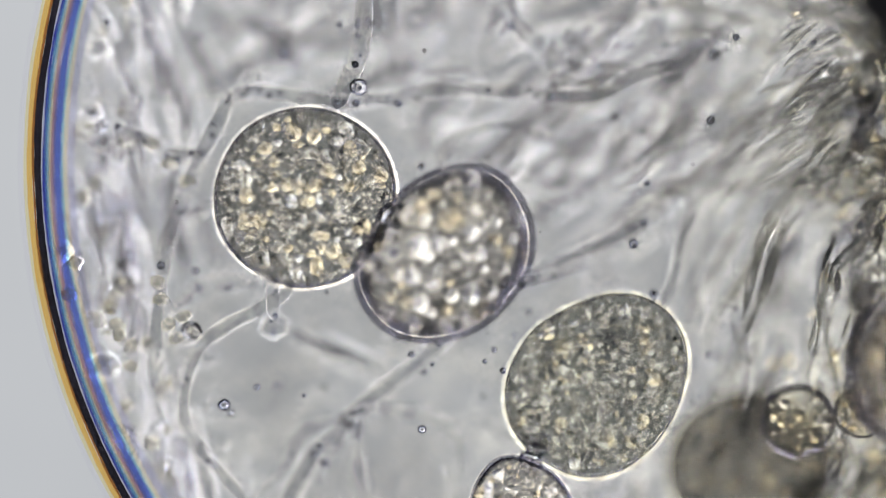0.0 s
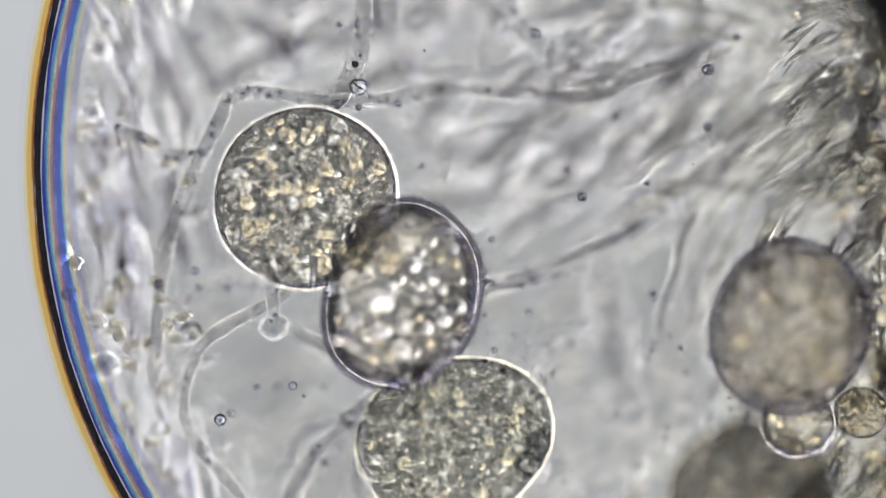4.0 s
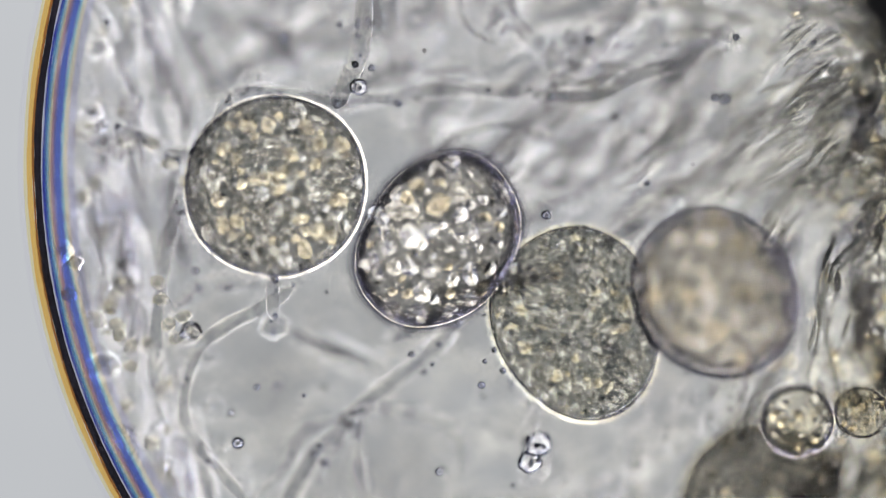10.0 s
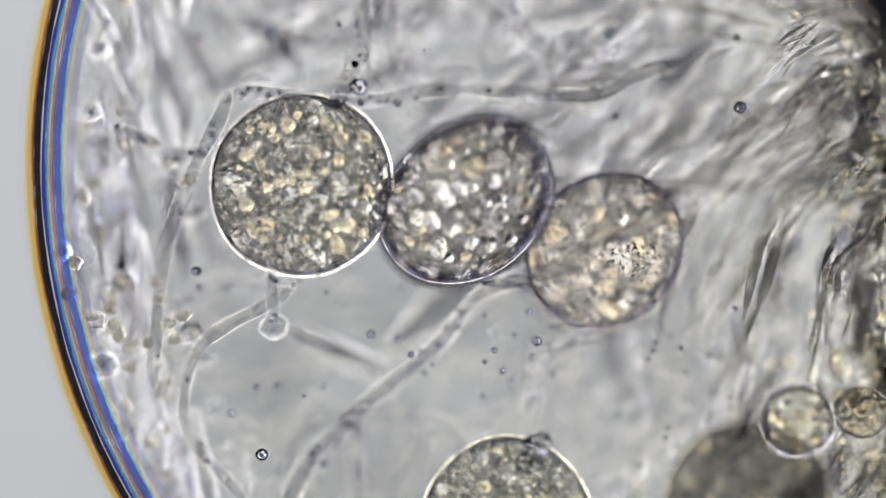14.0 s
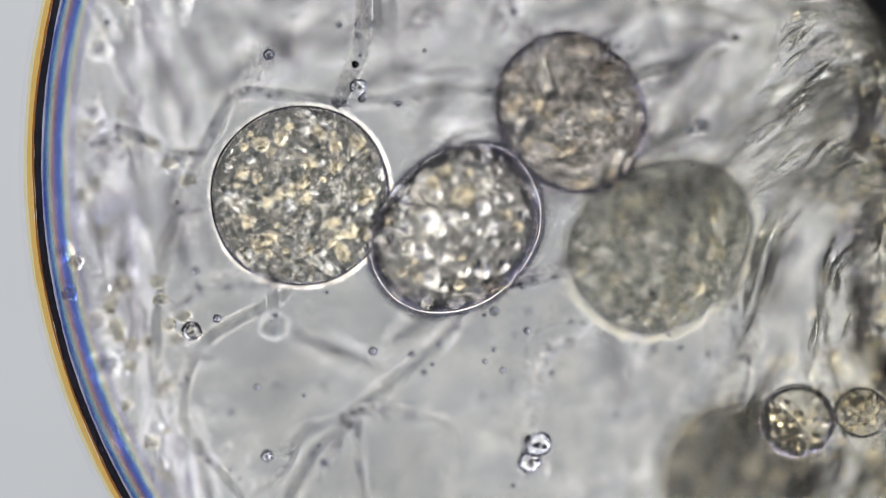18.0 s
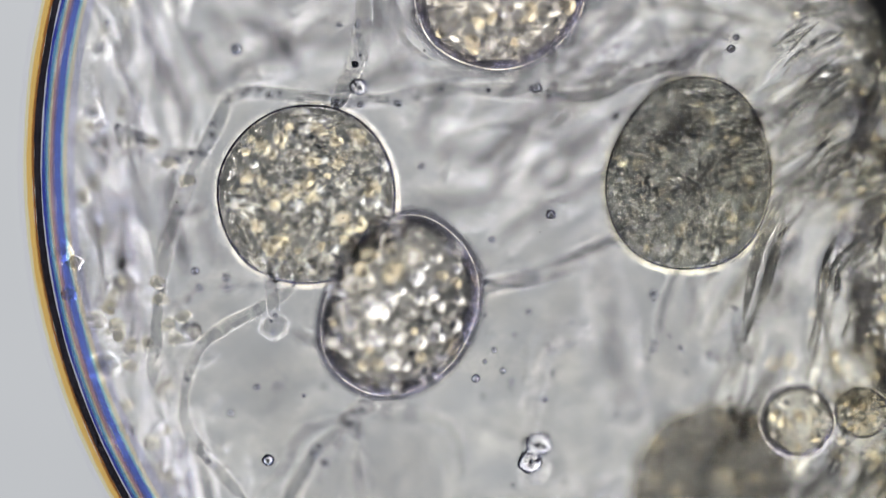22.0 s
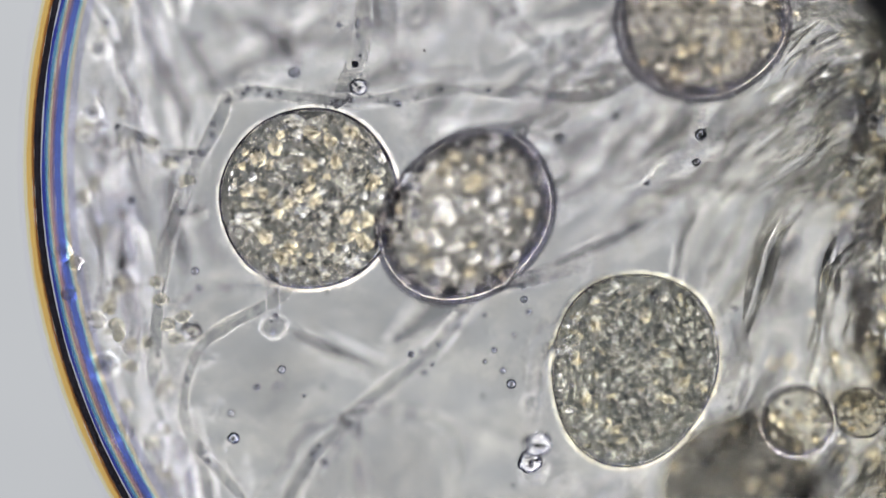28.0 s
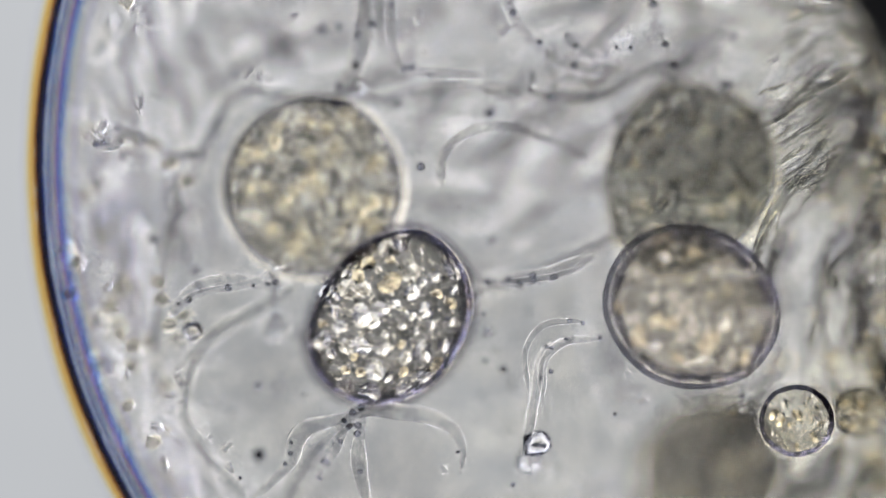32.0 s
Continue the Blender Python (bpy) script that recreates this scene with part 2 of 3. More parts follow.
filament("strand", [(560, 850), (592, 800), (610, 752), (640, 724), (700, 728), (755, 736), (802, 760), (818, 800), (815, 840)], 15, .14, STRAND_SOFT, CLEAR, beads=5, seed=8)
filament("strand", [(645, 730), (634, 790), (640, 850), (665, 930)], 15, .14, STRAND_SOFT, CLEAR, beads=3, seed=9)
filament("filament", [(478, 470), (482, 520), (484, 565)], 12, .03, STRAND_FAINT, CLEAR, beads=6, seed=10)
filament("strand", [(495, 575), (540, 602), (600, 625), (650, 640)], 14, -.13, STRAND_DEEP, CLEAR, seed=19)
filament("filament", [(1240, 372), (1212, 420), (1200, 480), (1178, 540), (1168, 600)], 10, -.12, STRAND, CLEAR, beads=3, seed=11)
filament("filament", [(860, 505), (940, 490), (1040, 445), (1120, 405), (1210, 340), (1330, 250)], 13, -.13, STRAND_SOFT, CLEAR, beads=5, seed=12)
filament("filament", [(780, 330), (790, 265), (860, 225), (960, 240), (1040, 280)], 9, .13, STRAND, CLEAR, seed=13)
for k, line in enumerate(([(690, -20), (695, 80), (722, 124), (860, 133)], [(885, -20), (930, 62), (1000, 112), (1110, 130)], [(1150, -20), (1165, 70), (1205, 135)],
                          [(930, 800), (948, 690), (962, 625), (1015, 600)], [(300, 560), (345, 510), (420, 495), (500, 510)], [(880, 500), (960, 488), (1050, 455)])):
    filament("filament", line, 10 + k % 3 * 2, .15, STRAND_FAINT, "clear thin filament high in the drop", beads=4, seed=80 + k)
filament("filament", [(980, 70), (975, 110), (985, 165)], 7, .0, STRAND, CLEAR, seed=14)

# soft wide strands out of the sharp plane, along the drop's edge and across it
SOFT = "blurred grey strand of plasm deep in the drop"
rnd = random.Random(5)
for i, (x, y, dx, dy, r) in enumerate([(165, 120, 30, 300, 14), (140, 260, 30, 260, 12), (262, 20, 70, 220, 20), (225, 30, -10, 90, 22), (355, -10, 80, 130, 14), (130, 520, 60, 180, 14), (210, 560, 10, 220, 16),
                                       (460, -10, 60, 130, 14), (700, -10, 60, 120, 16), (830, -20, 120, 90, 16), (1010, 220, -170, 70, 14), (1170, 190, -90, 80, 18),
                                       (560, 590, 110, 60, 16), (300, 330, 20, 160, 14), (1240, 300, -130, 80, 14), (1090, 20, 150, 60, 14), (700, 60, 20, 110, 14), (330, 200, -40, 240, 14)]):
    x, y, dx, dy = x - dx * .25, y - dy * .25, dx * 1.5, dy * 1.5
    mid = (x + dx * .5 + rnd.uniform(-12, 12), y + dy * .5 + rnd.uniform(-12, 12))
    filament("strand", [(x, y), mid, (x + dx, y + dy)], r, rnd.choice((-.34, -.28, -.22, -.18)), STRAND_DEEP, SOFT, .8, .25, 0, i + 40)


# broad dark folds that run down beside the edge
for i, line in enumerate(([(250, -20), (268, 60), (300, 150), (335, 255)], [(312, 30), (350, 100), (392, 175)], [(205, 70), (222, 200), (238, 330), (250, 430)], [(160, 90), (172, 220), (176, 360), (186, 500)],
                          [(290, 300), (300, 400), (318, 470)], [(340, 345), (362, 430), (400, 470)], [(225, 440), (232, 540), (250, 640)], [(420, 20), (480, 60), (530, 130)], [(110, 330), (122, 460), (150, 560)])):
    filament("strand", line, (15, 12, 14, 11)[i % 4], (-.26, -.21, -.3)[i % 3], FOLD, "broad dark fold of plasm beside the edge of the drop", .8, .25, 0, 640 + i)

rnd = random.Random(17)
for i in range(42):
    a = math.radians(rnd.uniform(150, 222))
    d = rnd.uniform(1005 if a < 3.45 else 1080, 1140)
    x, y = CX + d * math.cos(a), CY - d * math.sin(a)
    L, lean = rnd.uniform(70, 170), rnd.uniform(-.1, .45)
    pts = [(x + k * L * (lean + rnd.uniform(-.12, .12)), y + k * L) for k in (-1, -.3, .4, 1)]
    filament("strand", pts, rnd.uniform(7, 20), rnd.choice((-.26, -.22, -.18, -.14)), STRAND_EDGE, SOFT, .8, .3, 0, i + 400)
for i in range(36):
    x, y = rnd.uniform(380, 1250), rnd.uniform(-20, 900) if i % 3 else rnd.uniform(-20, 300)
    a, L = rnd.gauss(.6, .6), rnd.uniform(90, 200)
    pts = [(x + k * L * math.cos(a + rnd.uniform(-.2, .2)), y - k * L * math.sin(a + rnd.uniform(-.2, .2))) for k in (-1, -.3, .4, 1)]
    if 360 < x < 700 and 170 < y < 520 or 320 < x < 930 and y > 560:
        continue
    filament("strand", pts, rnd.uniform(18, 38), rnd.choice((-.44, -.38, -.32)), STRAND_DEEP, SOFT, .7, .3, 0, i + 460)


for i in range(18):
    x, y = rnd.uniform(830, 1290), rnd.uniform(0, 330)
    a, L = rnd.gauss(.62, .2), rnd.uniform(60, 150)
    pts = [(x + k * L * math.cos(a + rnd.uniform(-.15, .15)), y - k * L * math.sin(a + rnd.uniform(-.15, .15))) for k in (-1, -.3, .4, 1)]
    filament("strand", pts, rnd.uniform(12, 26), rnd.choice((-.3, -.24, -.19)), STRAND_DEEP, SOFT, .7, .3, 0, i + 520)


# small soft clumps hanging in the open part of the drop
SHREDS = [ball("shred", 3, .020, .011, .008, .6, i + 30, .2, 1.8) for i in range(7)]
for i in range(46):
    if i % 2:
        x, y = rnd.uniform(940, 1390), rnd.uniform(500, 880)
    elif i % 4:
        x, y = rnd.uniform(850, 1330), rnd.uniform(20, 420)
    else:
        x, y = rnd.uniform(150, 380), rnd.uniform(60, 820)
    ob = tagged(link("shred", SHREDS[i % 7], STRAND_SOFT), "pale blurred shred of plasm hanging in the drop", "shred", "shreds of plasm")
    ob.location = at(x, y, rnd.choice((-.24, -.2, -.16)))
    k = rnd.uniform(.5, 1.2)
    ob.scale = (k * rnd.uniform(.8, 1.5), k, k)
    ob.rotation_euler = (0, 0, rnd.gauss(.6, .5))


# crisp threads and scraps near the top of the drop
for k, line in enumerate(([(935, 690), (930, 620), (965, 575), (1030, 568)], [(960, 700), (962, 640), (1000, 605), (1060, 600)], [(1000, 60), (1050, 95), (1130, 70)],
                          [(890, 500), (970, 490), (1050, 470)], [(300, 560), (350, 520), (430, 505), (520, 470)], [(140, 230), (190, 260), (232, 240), (250, 300)],
                          [(560, 850), (590, 780), (650, 735)], [(1290, 560), (1320, 640), (1310, 730)])):
    filament("filament", line, 6 + k % 3 * 2, .12 + .01 * (k % 3), STRAND_FAINT, "crisp thin filament near the top of the drop", beads=2, seed=130 + k)
for i in range(54):
    if i < 34:
        a, d = math.radians(rnd.uniform(165, 212)), rnd.uniform(1000, 1140)
        x, y = CX + d * math.cos(a), CY - d * math.sin(a)
    else:
        x, y = rnd.uniform(420, 1400), rnd.choice((rnd.uniform(20, 150), rnd.uniform(560, 870)))
    ob = tagged(link("scrap", SHREDS[i % 7], CLUMP), "clear little scrap of plasm near the top of the drop", "scrap", "scraps near the top")
    ob.location = at(x, y, rnd.choice((.10, .12, .14)))
    k = rnd.uniform(.25, .75)
    ob.scale = (k, k, k)
    ob.rotation_euler = (0, 0, rnd.uniform(0, 6))


# ---- the fibrous mass on one side ----
def flow(x, y):
    """The lie of the fibres there."""
    if y < 70:
        return math.radians(176 + .5 * max(0, y))
    if y < 350:
        return math.radians(216 + 10 * math.sin(x * .01))
    if x < 1440:
        return math.radians(252 - (x - 1300) * .08)
    return math.radians(255 + 25 * math.sin(y * .012))


rnd = random.Random(9)
FIB = "brownish fibre in the tangled mass beside the cells"
for i in range(155):
    x = rnd.uniform(1230, 1600)
    y = rnd.uniform(-30, 900)
    if y > 330 and x < 1300:
        x += 180
    if y < 330 and rnd.random() < .3:
        x -= 150
    pts, L = [], rnd.uniform(60, 240)
    px, py = x, y
    for k in range(4):
        pts.append((px, py))
        a = flow(px, py) + rnd.uniform(-.22, .22)
        px, py = px + math.cos(a) * L / 3, py - math.sin(a) * L / 3
    if any(abs(p[0] - 1432 + (p[1] - 400) * .15) < 38 and 380 < p[1] < 690 for p in pts):
        continue
    high = 90 < y < 380 and min(p[0] for p in pts) > 1325 and x < 1510
    filament("fibre", pts, rnd.uniform(3, 7) if high else rnd.uniform(5, 12), rnd.choice((rnd.uniform(-.2, -.06), rnd.uniform(.05, .14))) if high else rnd.uniform(-.22, -.03 if x > 1480 else -.14), FIBRE if rnd.random() < .7 else STRAND, FIB, .7, .3, 0, i + 100)
for i, line in enumerate(([(1425, 365), (1378, 430), (1350, 520), (1318, 610)], [(1398, 400), (1362, 470), (1338, 560), (1300, 640)], [(1385, 380), (1350, 430), (1330, 500), (1315, 570)],
                          [(1478, 400), (1462, 480), (1450, 570), (1438, 660)], [(1490, 430), (1478, 520), (1470, 620), (1480, 690)], [(1300, 300), (1250, 345), (1215, 400), (1195, 470)],
                          [(1350, 250), (1290, 300), (1240, 330), (1200, 345)], [(1320, 150), (1262, 170), (1205, 200), (1170, 240)])):
    filament("fibre", line, (9, 7, 11)[i % 3], (-.05, -.09, .0)[i % 3] if i < 5 else -.2, MASS_DEEP, "dark fibre along the tangled mass", .7, .3, 0, i + 900)
for i in range(26):
    x, y = rnd.uniform(1335, 1475), rnd.uniform(150, 330)
    L = rnd.uniform(22, 55)
    pts = [(x + k * L, y - k * L * (.62 + .1 * math.sin(x * .03)) + 5 * math.sin(k * 2 + i)) for k in (-1, -.3, .4, 1)]
    filament("fibre", pts, rnd.uniform(3, 6), rnd.uniform(.07, .13), FIBRE if i % 3 else STRAND, "thin crisp fibre near the top of the tangled mass", .7, .3, 0, i + 940)
LUMPS = [ball("lump", 3, .018, .014, .012, .5, i, 0, 1.6) for i in range(6)]
for i in range(46):
    x, y = 1585 - abs(rnd.gauss(0, 45)), rnd.uniform(0, 880)
    ob = tagged(link("lump", LUMPS[i % 6], LUMP), "brownish lump in the tangled mass beside the cells", "lump", "lumps in the tangled mass")
    ob.location = at(x, y, rnd.uniform(-.28, -.12))
    s = rnd.uniform(.6, 1.9)
    ob.scale = (s, s, s)
    ob.rotation_euler = (0, 0, rnd.uniform(0, 6))

blocks = []
for i in range(260):
    y = rnd.uniform(-20, 900)
    x = 1600 - abs(rnd.gauss(0, 100 if y < 350 else 75))
    blocks.append(crystal_data(rnd.choice((.003, .004, .006, .009)), rnd.uniform(15, 45), 5000 + i, at(x, y, rnd.uniform(-.26, -.08))))
fibrils = []
for i in range(430):
    y = rnd.uniform(-20, 900)
    x = 1610 - abs(rnd.gauss(0, 170 if y < 350 else 105))
    L, a, z = rnd.uniform(16, 48), flow(x, y) + rnd.gauss(0, .3), rnd.uniform(-.16, .17)
    if y > 350 or x > 1480 or x < 1400:
        z = -.2 * rnd.random() - .1
    if abs(x - 1432 + (y - 400) * .15) < 38 and 380 < y < 690:
        continue
    pts = [at(x + k * L * math.cos(a + .1 * k), y - k * L * math.sin(a + .1 * k), z) for k in (-1, 0, 1)]
    fibrils.append(tube_data(pts, rnd.uniform(.003, .0065) if z > -.02 else rnd.uniform(.005, .011), .8, 7, .2, i, 3, spindle=True))
glints = [crystal_data(rnd.uniform(.003, .010), rnd.uniform(26, 34), 7000 + i, at(1600 - abs(rnd.gauss(0, 80)), rnd.uniform(-20, 900), rnd.uniform(-.22, -.04))) for i in range(170)]
tagged(link("bright_granulation", flat(mesh_of("bright_granulation", glints)), GRAIN_GOLD), "bright golden grains in the tangled mass", "grains", kind="stuff")
for data in fibrils[:300]:
    tagged(link("fibril", mesh_of("fibril", [data]), FIBRE), "short pale fibril packed in the tangled mass", "fibril", "fibrils in the tangled mass")
tagged(link("grain_clutter", flat(mesh_of("grain_clutter", blocks)), LUMP), "brownish fine grains packed in the tangled mass", "grains", kind="stuff")


for i in range(112):
    x, y = 1600 - abs(rnd.gauss(0, 170)), rnd.uniform(-30, 400) if i < 68 else rnd.uniform(400, 900)
    pts, L, px, py = [], rnd.uniform(90, 220), x, y
    for k in range(4):
        pts.append((px, py))
        a = flow(px, py) + rnd.uniform(-.25, .25)
        px, py = px + math.cos(a) * L / 3, py - math.sin(a) * L / 3
    filament("fibre", pts, rnd.uniform(4, 14), rnd.uniform(-.32, -.16), MASS_DEEP, "blurred dark fibre deep in the tangled mass", .7, .3, 0, i + 700)


for i, line in enumerate(([(1120, 5), (1230, 12), (1330, 35), (1440, 52)], [(1300, -10), (1400, 20), (1480, 30), (1560, 60)], [(1430, 100), (1500, 62), (1570, 30)], [(1470, 150), (1530, 105), (1590, 60)],
                          [(1390, 160), (1470, 122), (1570, 110)], [(1180, 60), (1250, 55), (1330, 75), (1400, 70)], [(1490, 200), (1540, 170), (1590, 150)])):
    filament("fibre", line, (9, 11, 7)[i % 3], (-.13, -.17, -.1)[i % 3], FIBRE, "brownish fibre at the top of the tangled mass", .7, .3, 0, i + 980)
for i in range(20):
    x, y = rnd.uniform(1400, 1600), rnd.uniform(20, 230) if i < 10 else rnd.uniform(320, 560)
    a, L = flow(x, y + 60) + rnd.gauss(0, .2), rnd.uniform(40, 90)
    pts = [(x + k * L * math.cos(a), y - k * L * math.sin(a) + 6 * math.sin(3 * k + i)) for k in (-1, -.3, .4, 1)]
    filament("fibre", pts, rnd.uniform(9, 18), rnd.uniform(-.3, -.12), FOLD, "broad dark fibre deep in the tangled mass", .7, .3, 0, i + 1010)
for i in range(44):
    x, y = rnd.uniform(1420, 1590), rnd.uniform(330, 600) if i % 2 else rnd.uniform(90, 330)
    a, L = flow(x, y) + rnd.gauss(0, .3), rnd.uniform(16, 42)
    pts = [(x + k * L * math.cos(a), y - k * L * math.sin(a) + 4 * math.sin(3 * k + i)) for k in (-1, -.3, .4, 1)]
    if abs(x - 1432 + (y - 400) * .15) > 34:
        filament("fibre", pts, rnd.uniform(4, 8), rnd.uniform(-.1, .06), MASS_DEEP if i % 3 else FIBRE, "short dark fibre between golden grains in the tangled mass", .7, .3, 0, i + 1050)
sparks = []
for i in range(130):
    y = rnd.uniform(60, 640)
    x = 1600 - abs(rnd.gauss(0, 60))
    sparks.append(crystal_data(rnd.choice((.005, .007, .010)), rnd.uniform(25, 33), 8000 + i, at(x, y, rnd.uniform(-.14, -.03))))
tagged(link("pale_granulation", flat(mesh_of("pale_granulation", sparks)), GRAIN_DULL), "pale bright grains among the fibres of the mass", "grains", kind="stuff")


# ---- cells ----
def outline(a, b, seed, taper, inset=0.0, sides=160):
    """The slightly uneven oval edge of a cell, moved inwards by inset; taper narrows it to one end, or, below zero, flattens one side."""
    pts = []
    for i in range(sides):
        t = 2 * math.pi * i / sides
        p = Vector((math.cos(t), math.sin(t), 0))
        k = 1 + .03 * noise.noise(p * 1.3 + Vector((seed * 7.1, seed * 3.3, seed)))
        pts.append((p.x * k * (a - inset), p.y * k * (b - inset) * (1 - taper * p.x if taper >= 0 else 1 + taper * max(0, p.y) ** 1.5)))
    return pts


def rim(name, a, b, seed, taper, inset, width, slope):
    """A ring along the cell's edge, thin outside and thicker inwards."""
    wob = [1 + .25 * noise.noise(Vector((math.cos(i * .0393) * 3, math.sin(i * .0393) * 3, seed))) for i in range(160)]
    outer = outline(a, b, seed, taper, inset)
    deep = outline(a, b, seed, taper, inset + width)
    verts, faces, n = [], [], len(outer)
    for i, ((x, y), (u, v)) in enumerate(zip(outer, deep)):
        u, v = x + (u - x) * wob[i], y + (v - y) * wob[i]
        h = slope * width * wob[i]
        verts += [Vector((x, y, 0)), Vector((u, v, h)), Vector((u, v, -h))]
    for i in range(n):
        j = (i + 1) % n
        for p, q in ((0, 1), (1, 2), (2, 0)):
            faces.append((3 * i + p, 3 * i + q, 3 * j + q, 3 * j + p))
    return flat(mesh_of(name, [(verts, faces)]))


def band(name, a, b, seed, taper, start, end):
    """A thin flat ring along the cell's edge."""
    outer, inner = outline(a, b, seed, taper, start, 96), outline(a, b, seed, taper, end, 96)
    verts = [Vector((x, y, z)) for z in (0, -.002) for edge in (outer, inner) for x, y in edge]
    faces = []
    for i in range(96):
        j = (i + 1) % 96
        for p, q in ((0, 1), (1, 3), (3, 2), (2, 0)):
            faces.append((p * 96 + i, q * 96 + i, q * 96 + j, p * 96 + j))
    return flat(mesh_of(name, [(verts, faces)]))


def film(name, a, b, seed, taper, inset, thick):
    """A thin sheet of plasm filling the cell's outline."""
    edge = outline(a, b, seed, taper, inset, 96)
    n = len(edge)
    levels = [(.25, thick), (.6, thick), (.985, thick), (1, thick * .5), (.985, 0), (.6, 0), (.25, 0)]
    verts = [(x * k, y * k, z) for k, z in levels for x, y in edge]
    faces = [(q * n + i, (q + 1) * n + i, (q + 1) * n + (i + 1) % n, q * n + (i + 1) % n) for q in range(len(levels) - 1) for i in range(n)]
    faces += [tuple(range(n)), tuple(range(7 * n - 1, 6 * n - 1, -1))]
    return flat(mesh_of(name, [([Vector(v) for v in verts], faces)]))


def cell(name, a, b, high, walls, plasm, grains, n_grain, size, seed, label, taper=0.0, bright=.007, dark=.005, n_fine=500, group="rolling cells in the drop", dark_z=.7, crown=0.0, shade=0.0):
    """A rounded cell of half height high: a bright wall and a dark membrane, sheets of granular plasm, and granules."""
    root = tagged(new(name), label, "cell", group)
    root.empty_display_size = .05
    if bright:
        link("cell_wall", rim("cell_wall", a, b, seed, taper, 0, bright, 1.12), walls, root).location = (0, 0, -.4 * high)
    if dark:
        link("membrane", rim("membrane", a, b, seed, taper, bright * .8, dark, .52), MEMBRANE, root).location = (0, 0, dark_z * high)
    # the dark halo round an unfocused cell, put in as a tinted ring
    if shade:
        link("halo_ring", band("halo_ring", a, b, seed, taper, -.33 * shade, .67 * shade), EDGE_SHADE, root, "soft dark halo put in as a tinted ring").location = (0, 0, -.155)
    link("cytoplasm", film("cytoplasm", a, b, seed, taper, bright * .7 + dark * .5, .008), plasm, root).location = (0, 0, -.3 * high)
    link("granular_film", film("granular_film", a, b, seed, taper, bright + dark * .5, .003), FILM, root).location = (0, 0, .25 * high)
    r = random.Random(seed)
    shapes = [flat(mesh_of("granule", [crystal_data(1, r.uniform(23, 33), seed * 10 + i)])) for i in range(8)]
    spots = []
    tries = 0
    while len(spots) < n_grain and tries < 9000:
        tries += 1
        ang, rad = r.uniform(0, 2 * math.pi), math.sqrt(r.random()) * .97
        p = (math.cos(ang) * rad, math.sin(ang) * rad)
        if all((p[0] - q[0]) ** 2 * a * a + (p[1] - q[1]) ** 2 * b * b > (size * 1.5) ** 2 for q in spots):
            spots.append(p)
    ga, gb = a - bright - dark * .7 - .004, b - bright - dark * .7 - .004
    for i, (u, v) in enumerate(spots):
        g = link("granule", shapes[i % 8], grains[i % len(grains)], root)
        dome = math.sqrt(max(0, 1 - u * u - v * v))
        g.location = (u * ga, v * gb * (1 - taper * u if taper >= 0 else 1 + taper * max(0, v)), high * dome * r.uniform(-.5, 1.0))
        s = size * r.choice((.45, .6, .8, 1, 1.2))
        g.scale = (s, s * r.uniform(.7, 1), s * .95)
        g.rotation_euler = (r.uniform(-.2, .2), r.uniform(-.2, .2), r.uniform(0, 6))
    blocks = []
    for i in range(n_fine):
        ang, rad = r.uniform(0, 2 * math.pi), math.sqrt(r.random()) * .99
        u, v = math.cos(ang) * rad, math.sin(ang) * rad
        if any((u - q[0]) ** 2 * a * a + (v - q[1]) ** 2 * b * b < (size * .7) ** 2 for q in spots):
            continue
        z = high * math.sqrt(1 - u * u - v * v) * r.choice((r.uniform(-.1, .3), r.uniform(.6, 1.0)))
        blocks.append(crystal_data(r.choice((.0016, .0022, .003, .004)), r.choice((24, 27, 30, 33, 48, 55)), seed * 1000 + i, (u * ga, v * gb * (1 - taper * u if taper >= 0 else 1 + taper * max(0, v)), z)))
    for i in range(750 if crown else 0):  # fine grains under the crown of a full round cell
        ang, rad = r.uniform(0, 2 * math.pi), math.sqrt(r.random()) * .98
        u, v = math.cos(ang) * rad, math.sin(ang) * rad
        blocks.append(crystal_data(r.choice((.0016, .0022, .003)), r.choice((28, 34, 48, 52, 56)), seed * 3000 + i, (u * ga, v * gb * (1 - max(0, taper) * u), crown * (1 - r.uniform(.3, .5) * rad * rad))))
    tagged(link("granulation", flat(mesh_of("granulation", blocks)), FINE_GRAIN, root), kind="stuff")
    return root


cell_gold = cell("round_cell", .165, .163, .085, WALL_A, PLASM_A, [GRAIN_GOLD, GRAIN_CLEAR, GRAIN_GOLD, GRAIN_DULL], 74, .0140, 1,
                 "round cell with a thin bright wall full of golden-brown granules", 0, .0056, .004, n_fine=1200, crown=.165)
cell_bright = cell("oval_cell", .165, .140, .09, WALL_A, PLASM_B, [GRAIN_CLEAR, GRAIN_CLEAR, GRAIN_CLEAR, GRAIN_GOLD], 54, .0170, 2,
                   "oval cell with a dark wall, a soft dark halo and bright clear granules", -.12, .0014, .010, n_fine=420, dark_z=1.0, shade=.034)
cell_grey = cell("egg_cell", .178, .152, .10, WALL_C, PLASM_C, [GRAIN_CLEAR, GRAIN_GOLD, GRAIN_DULL], 80, .0100, 3,
                 "egg-shaped grey-green cell with fine dull granules", .085, .0072, .003, n_fine=1300, crown=.17)
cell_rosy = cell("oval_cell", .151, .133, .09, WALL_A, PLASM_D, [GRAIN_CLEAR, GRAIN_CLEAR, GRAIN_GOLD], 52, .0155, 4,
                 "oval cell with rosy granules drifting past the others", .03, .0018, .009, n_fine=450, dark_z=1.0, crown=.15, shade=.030)
